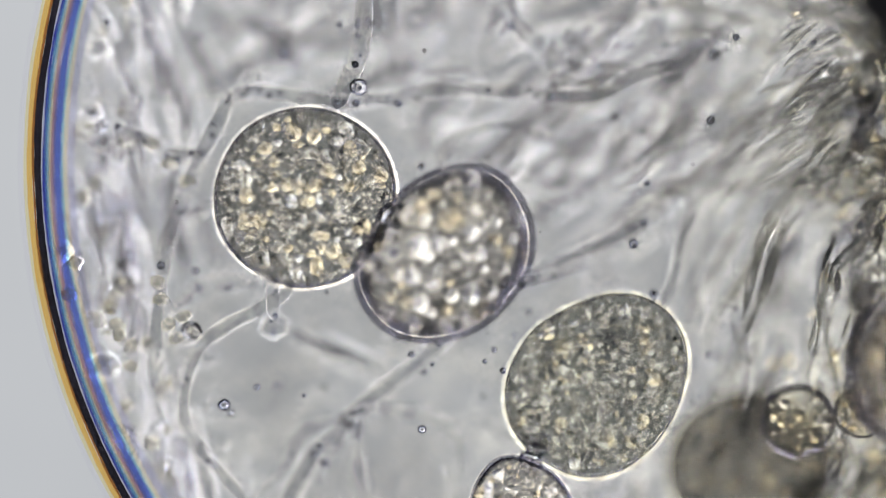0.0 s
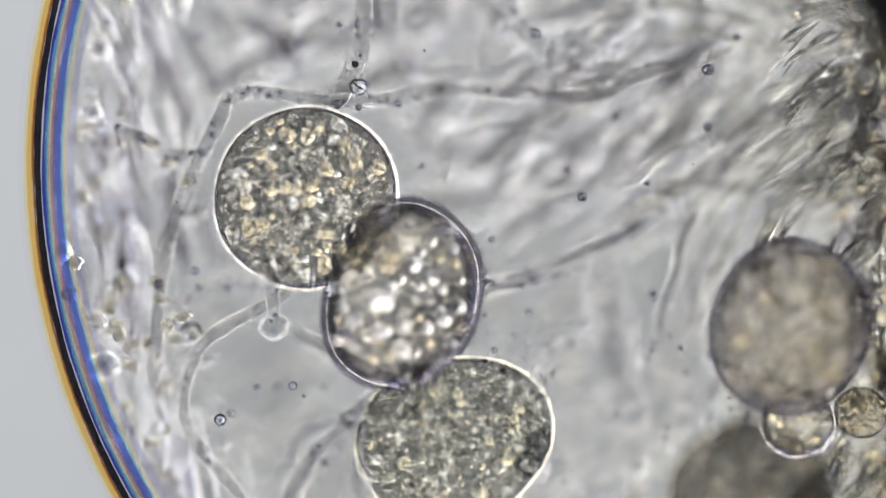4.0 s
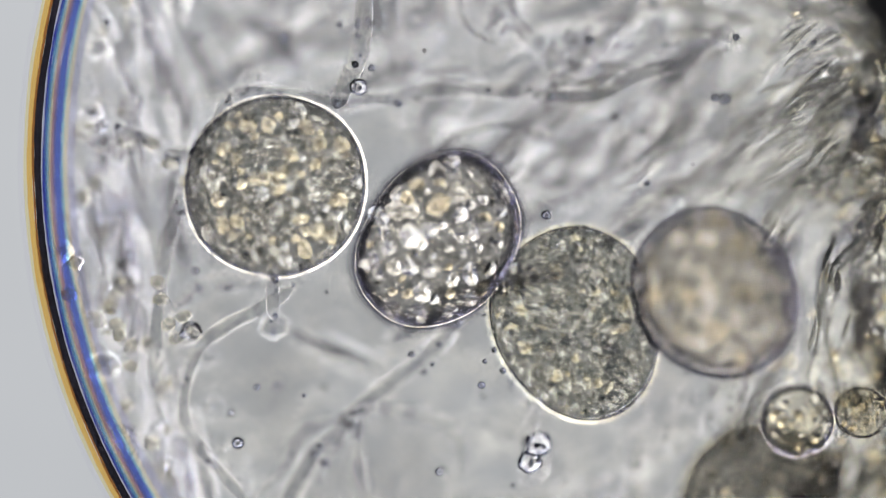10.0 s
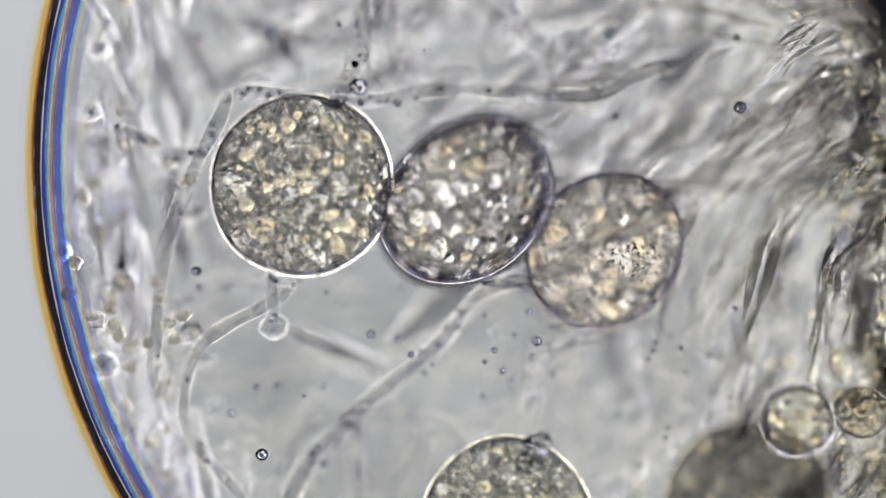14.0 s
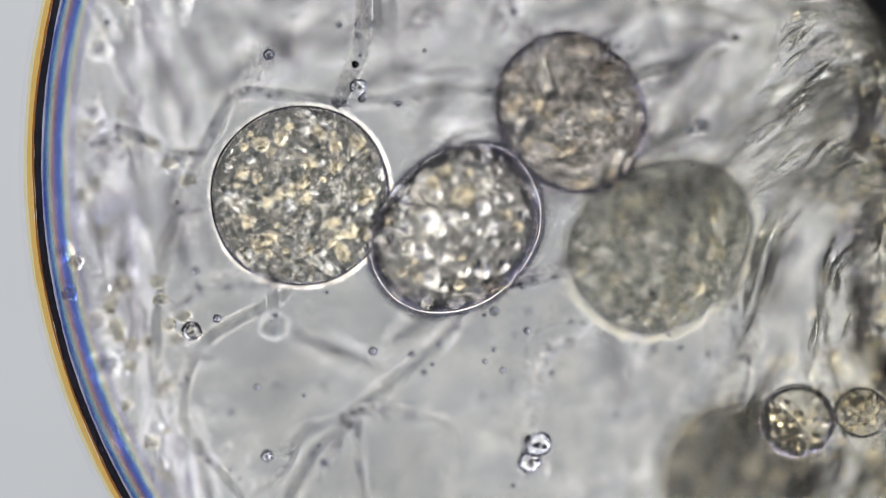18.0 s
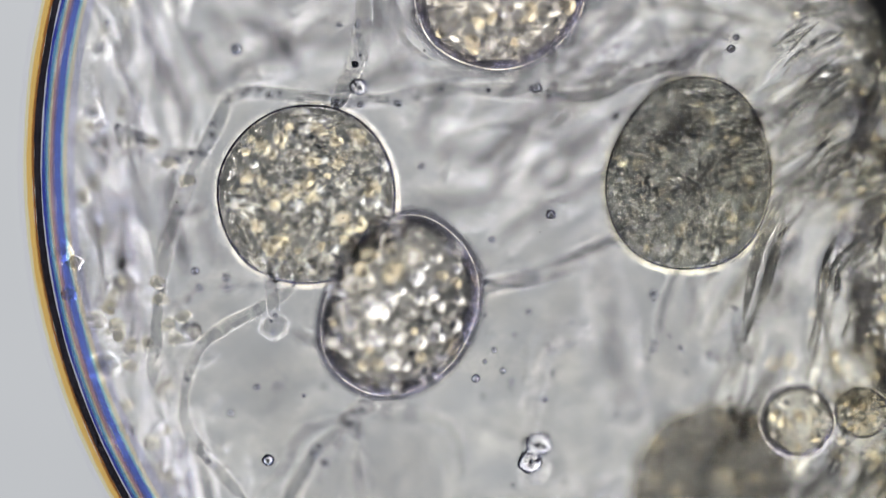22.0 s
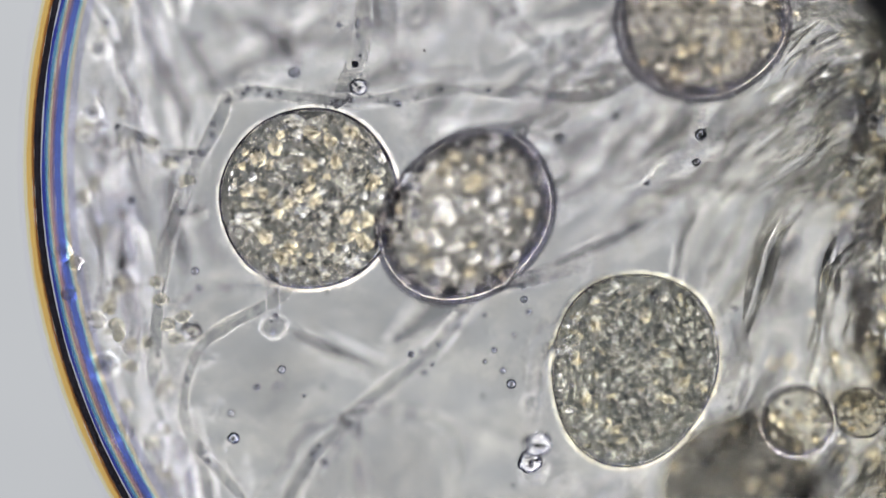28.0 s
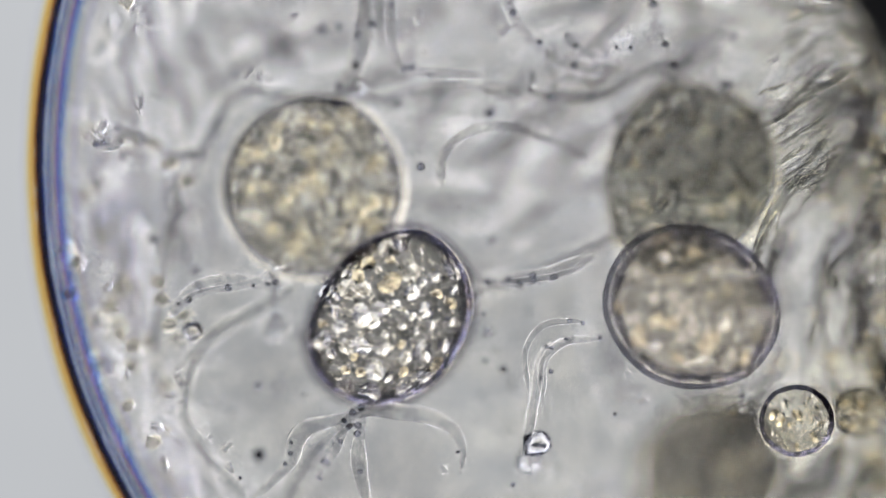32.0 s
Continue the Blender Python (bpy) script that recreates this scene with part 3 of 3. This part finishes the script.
cell_dark = cell("dark_cell", .150, .138, .08, WALL_C, PLASM_E, [GRAIN_DULL, GRAIN_GOLD], 50, .010, 5,
                 "dark blurred grey cell low in the drop by the tangled mass", 0, .004, 0)


cell_low = cell("pointed_cell", .120, .100, .06, WALL_A, PLASM_B, [GRAIN_CLEAR, GRAIN_GOLD], 40, .011, 6,
                "small pointed cell with a dark wall sinking out of view", .12, .003, .009)


def vesicle(x, y, r, z, mat, inner, label, n=5, seed=0):
    root = tagged(new("vesicle"), label, "vesicle")
    root.location = at(x, y, z)
    root.empty_display_size = .02
    link("membrane", ball("membrane", 4, r, r * .93, r * .7, .05 if r > .04 else .18, seed, 0, 1.6), mat, root)
    rr = random.Random(seed)
    for k in range(n):
        a, d = rr.uniform(0, 6.3), rr.uniform(.05, .52) * r
        g = link("granule", flat(mesh_of("granule", [crystal_data(r * (.2 if n < 10 else .13), 28, seed * 50 + k)])), inner, root)
        g.location = (math.cos(a) * d, math.sin(a) * d, r * .1)
    return root


big_vesicle = cell("vesicle", .068, .066, .045, WALL_A, PLASM_V, [GRAIN_GOLD, GRAIN_CLEAR], 12, .0095, 21,
                   "round creamy vesicle with a thick dark rim beside the tangled mass", 0, .002, .009, 40, "vesicles by the tangled mass")
big_vesicle.location = at(1410, 745, .09)
side_vesicle = cell("vesicle", .050, .046, .04, WALL_A, PLASM_V, [GRAIN_GOLD, GRAIN_DULL], 14, .0075, 30,
                    "small brownish vesicle with a dark rim in the tangled mass", 0, .003, .003, 40, "vesicles by the tangled mass")
side_vesicle.location = at(1525, 730, .04)
vesicle(938, 818, .022, .0, VESICLE, DROP, "small round vesicle with a dark rim", 2, 22)
vesicle(952, 785, .024, .08, VESICLE, DROP, "small round vesicle with a dark rim", 3, 23)
vesicle(484, 578, .024, -.06, STRAND_SOFT, DROP, "small oval vesicle on a filament", 2, 24)
vesicle(106, 445, .018, -.08, STRAND_SOFT, DROP, "small bright vesicle at the edge of the drop", 2, 25)
vesicle(340, 586, .018, .07, VESICLE, DROP, "small round vesicle on a filament", 1, 26)
vesicle(180, 648, .026, -.08, STRAND_SOFT, DROP, "bright folded vesicle at the edge of the drop", 5, 27)
vesicle(172, 85, .020, -.1, STRAND_SOFT, DROP, "small vesicle at the edge of the drop", 3, 28)
vesicle(162, 198, .017, -.05, STRAND_SOFT, DROP, "small vesicle at the edge of the drop", 3, 29)
vesicle(635, 155, .016, .04, VESICLE, DROP, "small dark vesicle on a filament", 2, 31)

rnd = random.Random(31)
for i in range(40):
    a = math.radians(rnd.uniform(163, 213))
    d = 1140 - abs(rnd.gauss(0, 45))
    ob = tagged(link("clump", LUMPS[i % 6], CLUMP), "clear little clump along the edge of the drop", "clump", "clumps along the edge")
    ob.location = at(CX + d * math.cos(a), CY - d * math.sin(a), rnd.choice((-.14, -.1, -.06, .0, .1)))
    k = rnd.uniform(.3, 1.1)
    ob.scale = (k, k, k)
    ob.rotation_euler = (0, 0, rnd.uniform(0, 6))
for i, (x, y) in enumerate(((300, 575), (322, 560), (345, 588), (310, 600), (285, 530), (205, 575), (235, 612), (190, 545), (280, 500), (330, 320), (300, 290), (265, 255), (125, 520), (130, 465))):
    ob = tagged(link("clump", LUMPS[i % 6], CLUMP), "clear little clump on a filament", "clump", "clumps along the edge")
    ob.location = at(x, y, (.05, .0, .07, -.04)[i % 4])
    ob.scale = (.8, .8, .8)

# dust on the lens nearest the picture
for x, y, r in ((751, 90, 2.6), (313, 358, 2.2), (608, 386, 2.2), (1421, 166, 2.4), (1226, 291, 1.8), (956, 411, 1.6)):
    ob = tagged(link("dust_speck", ball("dust_speck", 2, r / 1000, r / 1000, r / 1000, .2, x), DUST), "tiny black speck of dust", "dust", "dust specks")
    ob.location = at(x, y, .05)

# ---- motes ----
MOTE = [ball("mote", 3, .0085, .008, .008, .08, i) for i in range(4)]


def mote(x, y, z, s, k=0):
    ob = tagged(link("mote", MOTE[k % 4], DROP), "tiny dark droplet adrift in the drop", "droplet", "drifting droplets")
    ob.location = at(x, y, z)
    ob.scale = (s, s, s)
    return ob


thread = filament("thread", [(774, 350), (778, 420), (798, 480), (850, 512)], 7, 0, STRAND, "thin clear thread drifting along the top of the drop")

# ---- everything that moves ----
A_ROWS = [(0, 540, 350), (1, 541, 350), (2, 543, 347), (3, 541, 352), (5.5, 541, 348), (6, 546, 348), (7, 540, 345), (8, 519, 335), (9, 478, 317),
          (10, 488, 330), (11, 526, 332), (12, 527, 332), (13, 527, 329), (14, 534, 328), (14.5, 530, 325), (16.5, 527, 334), (17, 525, 334),
          (18, 532, 347), (19, 533, 348), (20, 538, 347), (21, 536, 347), (22, 543, 345), (23, 532, 327), (24, 520, 326), (25, 530, 337),
          (25.5, 535, 341), (27.5, 558, 340), (28, 548, 352), (29, 562, 343), (30, 555, 345), (31, 553, 345), (32, 553, 330)]
B_ROWS = [(0, 785, 447, 45), (1, 752, 480, 50), (2, 740, 508, 65), (3, 728, 522, 68), (3.5, 714, 520, 70), (5.5, 700, 538, 80), (6, 698, 545, 72), (7, 700, 515, 66),
          (8, 702, 500, 62), (9, 712, 456, 60), (10, 772, 422, 55), (11, 822, 366, 55), (12, 818, 352, 48), (13, 818, 353, 45), (14, 822, 352, 42),
          (14.5, 822, 350, 42), (16.5, 820, 340, 42), (17, 815, 338, 42), (18, 805, 403, 45), (19, 803, 417, 48), (20, 805, 435, 50), (21, 780, 455, 52),
          (22, 703, 540, 65), (23, 667, 530, 55), (24, 660, 518, 50), (25, 722, 470, 58), (25.5, 774, 430, 50), (27.5, 845, 345, 45), (28, 823, 380, 45),
          (29, 808, 437, 48), (30, 768, 463, 72), (31, 742, 508, 68), (32, 687, 560, 56)]
C_ROWS = [(0, 1060, 678, 45), (0.5, 1044, 640, 82), (1, 1062, 690, 80), (1.5, 1058, 680, 45), (2, 988, 678, 5), (2.5, 878, 690, 30), (3, 805, 750, 40),
          (3.5, 786, 790, 35), (4.5, 850, 745, 10), (5.5, 966, 662, -8), (6, 1055, 683, -55), (7, 1113, 712, -50), (8, 1095, 692, -65), (9, 1065, 690, -85),
          (9.5, 1060, 655, -75), (10, 1022, 574, -70), (10.5, 1024, 530, -85), (11, 1078, 640, -95), (11.5, 1070, 720, -95), (12, 1062, 812, -92),
          (12.5, 970, 920, -80), (13, 872, 965, -70), (14, 910, 945, -60), (14.5, 1030, 915, -60), (15.5, 1110, 790, 1), (16.5, 1138, 672, 62), (17, 1125, 635, 64),
          (17.5, 1100, 525, 60), (18, 1172, 432, 35), (19, 1172, 395, 45), (20, 1215, 330, 55), (21, 1220, 312, 65), (22, 1222, 308, 78), (23, 1220, 300, 90),
          (24, 1228, 355, 52), (25, 1118, 433, -2), (25.5, 1060, 492, -65), (26.5, 1085, 600, -95), (27.5, 1105, 675, -115), (28, 1120, 655, -105),
          (29, 1115, 655, -95), (29.2, 1088, 608, -95), (29.5, 1068, 510, -100), (29.8, 1118, 430, -120), (30, 1145, 420, -130), (31, 1150, 440, -120),
          (31.3, 1165, 395, -116), (31.6, 1190, 340, -114), (32, 1220, 318, -112)]
D_ROWS = [(0, 1640, 640, 60), (2, 1560, 620, 60), (3, 1420, 610, 70), (3.5, 1400, 590, 80), (5.5, 1385, 560, 60), (6, 1350, 540, 40), (6.5, 1290, 520, 20),
          (7, 1232, 500, 0), (7.5, 1190, 490, 40), (8, 1195, 480, 30), (8.5, 1240, 500, 10), (9, 1330, 515, -20), (9.5, 1290, 505, -50),
          (10, 1265, 520, -50), (10.5, 1250, 490, -20), (11, 1170, 485, 15), (11.5, 1112, 485, 10), (12, 1098, 484, 20), (13, 1068, 497, 15),
          (13.5, 1045, 475, 40), (14, 1072, 442, 45), (14.5, 1050, 512, 20), (16.5, 1022, 475, 40), (17, 992, 430, 30), (17.5, 1000, 255, -35),
          (18, 1012, 200, -60), (18.5, 985, 145, -65), (19, 925, 55, -50), (19.5, 840, -20, -40), (20, 862, 22, -60), (20.5, 820, -40, -40),
          (21, 838, -85, -10), (21.5, 835, -70, 5), (22, 885, -12, 10), (22.5, 1020, 15, 10), (23, 1160, 30, 0), (23.5, 1230, 15, -10),
          (24, 1245, 45, -20), (24.5, 1190, 25, 10), (25, 1197, 40, 20), (25.5, 1178, 50, 20), (27.5, 1265, 42, -10), (28, 1245, 38, 10),
          (28.3, 1170, 70, 30), (28.6, 1180, 85, 50), (29, 1130, 125, 68), (29.2, 1088, 170, 65), (29.5, 1046, 250, 60), (29.8, 1010, 320, 50),
          (30, 1015, 345, 50), (30.4, 1000, 372, 50), (30.7, 1005, 400, 30), (31, 1035, 430, 20), (31.3, 1070, 465, 0), (31.6, 1180, 530, -20), (32, 1225, 545, -25)]
E_ROWS = [(0, 1330, 830), (1, 1330, 832), (2, 1340, 840), (3, 1340, 890), (5.5, 1310, 870), (6, 1330, 900), (7, 1332, 910), (8, 1335, 920), (9, 1335, 900),
          (10, 1350, 885), (11, 1335, 895), (13, 1315, 905), (14, 1322, 885), (14.5, 1335, 855), (16.5, 1310, 850), (18, 1312, 840), (19, 1312, 830),
          (20, 1302, 835), (21, 1300, 850), (22, 1262, 855), (23, 1310, 865), (24, 1320, 835), (25, 1312, 865), (25.5, 1310, 850), (27.5, 1320, 890),
          (28, 1310, 875), (29, 1310, 842), (30, 1300, 832), (31, 1296, 850), (32, 1268, 845)]
MOTES = [
    (.05, .9, [(0, 502, 95), (1, 512, 87), (2, 525, 80), (3, 526, 80), (6, 538, 70), (8, 575, 78), (10, 500, 68), (14, 480, 60), (20, 465, 110), (24, 380, 65), (27.5, 526, 138), (29, 505, 88), (30, 508, 74), (32, 570, 52)]),
    (.0, 1, [(0, 396, 717), (1, 390, 717), (3, 389, 740), (6, 391, 747), (7, 398, 760), (8, 405, 767), (10, 420, 785), (12, 447, 795), (14, 463, 805), (18, 472, 808), (22, 474, 815), (25.5, 482, 812), (29, 396, 768), (32, 456, 808)]),
    (.02, .9, [(0, 905, 42), (1, 925, 47), (2, 925, 48), (3, 938, 60), (6, 960, 58), (8, 1008, 62), (10, 1043, 73), (14, 1080, 60), (20, 890, 278), (21, 970, 80), (23, 928, 230), (25, 932, 228), (25.5, 957, 260), (28, 990, 245), (30, 780, 135), (31, 838, 130), (32, 868, 200)]),
    (.0, 1, [(0, 1264, 97), (3, 1255, 115), (6, 1252, 143), (8, 1265, 160), (10, 1283, 175), (12, 1293, 240), (14, 1310, 190), (20, 1220, 232), (24, 1240, 235), (28, 1240, 238), (32, 1290, 150)]),
    (.03, .7, [(0, 747, 760), (1, 800, 760), (3, 600, 650), (6, 480, 787), (8, 488, 795), (10, 778, 835), (11, 805, 803), (12, 650, 632), (14, 657, 592), (16.5, 636, 594), (18, 660, 622), (20, 690, 620), (21, 702, 648), (22, 842, 670), (25, 455, 637), (25.5, 465, 643), (27.5, 497, 657), (29, 517, 645), (30, 742, 684), (31, 480, 727), (32, 456, 808)]),
    (.03, .6, [(0, 1140, 394), (3, 1002, 290), (6, 1005, 368), (8, 905, 505), (10, 852, 682), (12, 810, 686), (14, 942, 632), (18, 933, 586), (20, 908, 573), (22, 963, 706), (25, 1080, 833), (28, 927, 530), (30, 888, 713), (31, 890, 655), (32, 892, 655)]),
    (.01, .8, [(0, 1122, 432), (3, 970, 318), (5.5, 1143, 405), (6, 1121, 381), (8, 910, 505), (9, 985, 300), (12, 915, 612), (14, 950, 604), (18, 875, 552), (22, 975, 380), (24, 940, 270), (25.5, 957, 262), (28, 905, 680), (32, 866, 590)]),
    (.04, .7, [(0, 285, 470), (1, 275, 463), (2, 283, 485), (6, 278, 505), (8, 278, 522), (12, 370, 640), (14, 350, 480), (17, 370, 566), (20, 402, 545), (22, 400, 492), (24, 248, 402), (28, 232, 355), (30, 315, 615), (31, 362, 240), (32, 268, 425)]),
    (.03, .7, [(0, 1258, 213), (3, 1250, 225), (9, 1278, 193), (13, 1200, 120), (18, 1220, 230), (23, 1300, 70), (27.5, 1240, 290), (32, 1190, 140)]),
    (.05, .6, [(0, 630, 183), (3, 635, 190), (8, 634, 186), (10, 658, 121), (12, 637, 186), (17, 640, 175), (24, 634, 188), (32, 600, 150)]),
]
STILL = [(320, 376), (1065, 143), (600, 45), (765, 645), (812, 578), (776, 610), (932, 234), (1137, 232), (705, 184), (575, 818), (553, 805), (565, 790), (235, 765), (262, 832), (538, 700),
         (490, 685), (875, 620), (1155, 520), (1303, 66), (1440, 76), (1145, 325), (1090, 205), (835, 158), (865, 160), (940, 158), (975, 172), (858, 500), (870, 424), (890, 656), (858, 640),
         (728, 628), (705, 600), (455, 685), (408, 732), (345, 480), (352, 510), (658, 42), (633, 62), (190, 40), (415, 130), (745, 295), (1050, 160)]


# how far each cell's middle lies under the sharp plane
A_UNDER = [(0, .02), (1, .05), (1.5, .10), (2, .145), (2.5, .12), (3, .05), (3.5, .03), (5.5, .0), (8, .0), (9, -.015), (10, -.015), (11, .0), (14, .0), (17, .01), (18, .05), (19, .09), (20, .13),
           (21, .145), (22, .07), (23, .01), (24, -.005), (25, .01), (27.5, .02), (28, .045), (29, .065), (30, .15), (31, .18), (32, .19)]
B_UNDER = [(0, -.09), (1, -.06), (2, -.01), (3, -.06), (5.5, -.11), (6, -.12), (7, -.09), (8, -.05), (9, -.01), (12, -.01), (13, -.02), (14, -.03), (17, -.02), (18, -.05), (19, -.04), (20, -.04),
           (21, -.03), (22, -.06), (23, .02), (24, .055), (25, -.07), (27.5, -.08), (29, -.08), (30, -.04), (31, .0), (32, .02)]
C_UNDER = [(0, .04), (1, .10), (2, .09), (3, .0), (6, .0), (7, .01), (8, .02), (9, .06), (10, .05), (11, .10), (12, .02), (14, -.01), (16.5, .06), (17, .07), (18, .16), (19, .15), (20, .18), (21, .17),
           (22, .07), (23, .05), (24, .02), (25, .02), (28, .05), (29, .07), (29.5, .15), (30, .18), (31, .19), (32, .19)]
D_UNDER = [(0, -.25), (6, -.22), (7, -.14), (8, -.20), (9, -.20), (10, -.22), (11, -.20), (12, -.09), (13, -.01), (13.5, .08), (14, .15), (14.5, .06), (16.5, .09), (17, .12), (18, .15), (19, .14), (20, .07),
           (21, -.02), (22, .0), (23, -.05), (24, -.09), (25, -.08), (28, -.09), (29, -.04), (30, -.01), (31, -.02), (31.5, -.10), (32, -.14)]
THREAD_ROWS = [(0, 860, -160, 0), (8, 860, -110, 0), (10, 815, 10, 0), (11, 752, 45, 0), (12, 702, 70, 0), (13, 676, 95, 0), (14, 655, 70, -25), (14.5, 655, 60, -30), (17, 640, -160, 0),
               (19, 650, -60, 0), (20, 668, 140, 0), (21, 676, 90, 0), (22, 708, 40, 0), (23, 758, 20, 0), (24, 775, -150, 0), (32, 775, -160, 0)]
E_DEPTH = [(0, -.2), (3, -.22), (5.5, -.12), (14, -.14), (16.5, -.24), (21, -.22), (24, -.14), (27.5, -.16), (29, -.24), (32, -.3)]
F_ROWS = [(0, 925, 920), (.2, 915, 950), (.4, 900, 1000), (.7, 890, 1060), (3, 880, 1090), (32, 880, 1090)]


def table(rows, t):
    return float(np.interp(t, [k for k, _ in rows], [d for _, d in rows]))


def placed(rows, z, spin=0.0, turn=0.0):
    """Poses from rows of seconds, place and turn; z: one depth, or rows of seconds and depth."""
    return [(r[0], pose(*at(r[1], r[2], z if isinstance(z, float) else table(z, r[0])), 0, 0, (r[3] if len(r) > 3 else turn + spin * r[0]))) for r in rows]


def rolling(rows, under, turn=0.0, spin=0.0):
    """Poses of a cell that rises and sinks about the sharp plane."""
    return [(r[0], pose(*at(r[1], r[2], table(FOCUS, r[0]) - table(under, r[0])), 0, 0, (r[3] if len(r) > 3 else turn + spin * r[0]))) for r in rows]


def motions():
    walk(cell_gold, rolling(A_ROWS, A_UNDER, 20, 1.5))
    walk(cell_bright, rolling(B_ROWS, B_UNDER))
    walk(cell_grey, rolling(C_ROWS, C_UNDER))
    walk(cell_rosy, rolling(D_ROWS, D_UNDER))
    walk(cell_dark, placed(E_ROWS, E_DEPTH, 2))
    walk(cell_low, [(t, pose(*at(x, y, .06), 0, 0, 110)) for t, x, y in F_ROWS])
    walk(thread, placed(THREAD_ROWS, .03))
    for i, (z, s, rows) in enumerate(MOTES):
        walk(mote(rows[0][1], rows[0][2], z, s * 1.35, i), placed(rows, z))
    r = random.Random(3)
    for i, (x, y) in enumerate(STILL):
        mote(x, y, r.choice((-.08, -.03, 0, .02, .05, .1)), r.uniform(.45, .9), i)
    for i in range(60):
        x, y = (r.uniform(840, 1380), r.uniform(480, 870)) if i % 3 else (r.uniform(330, 1250), r.uniform(10, 870))
        mote(x, y, r.choice((-.1, -.06, -.04, .08, .11)), r.uniform(.3, .75), i)


motions()
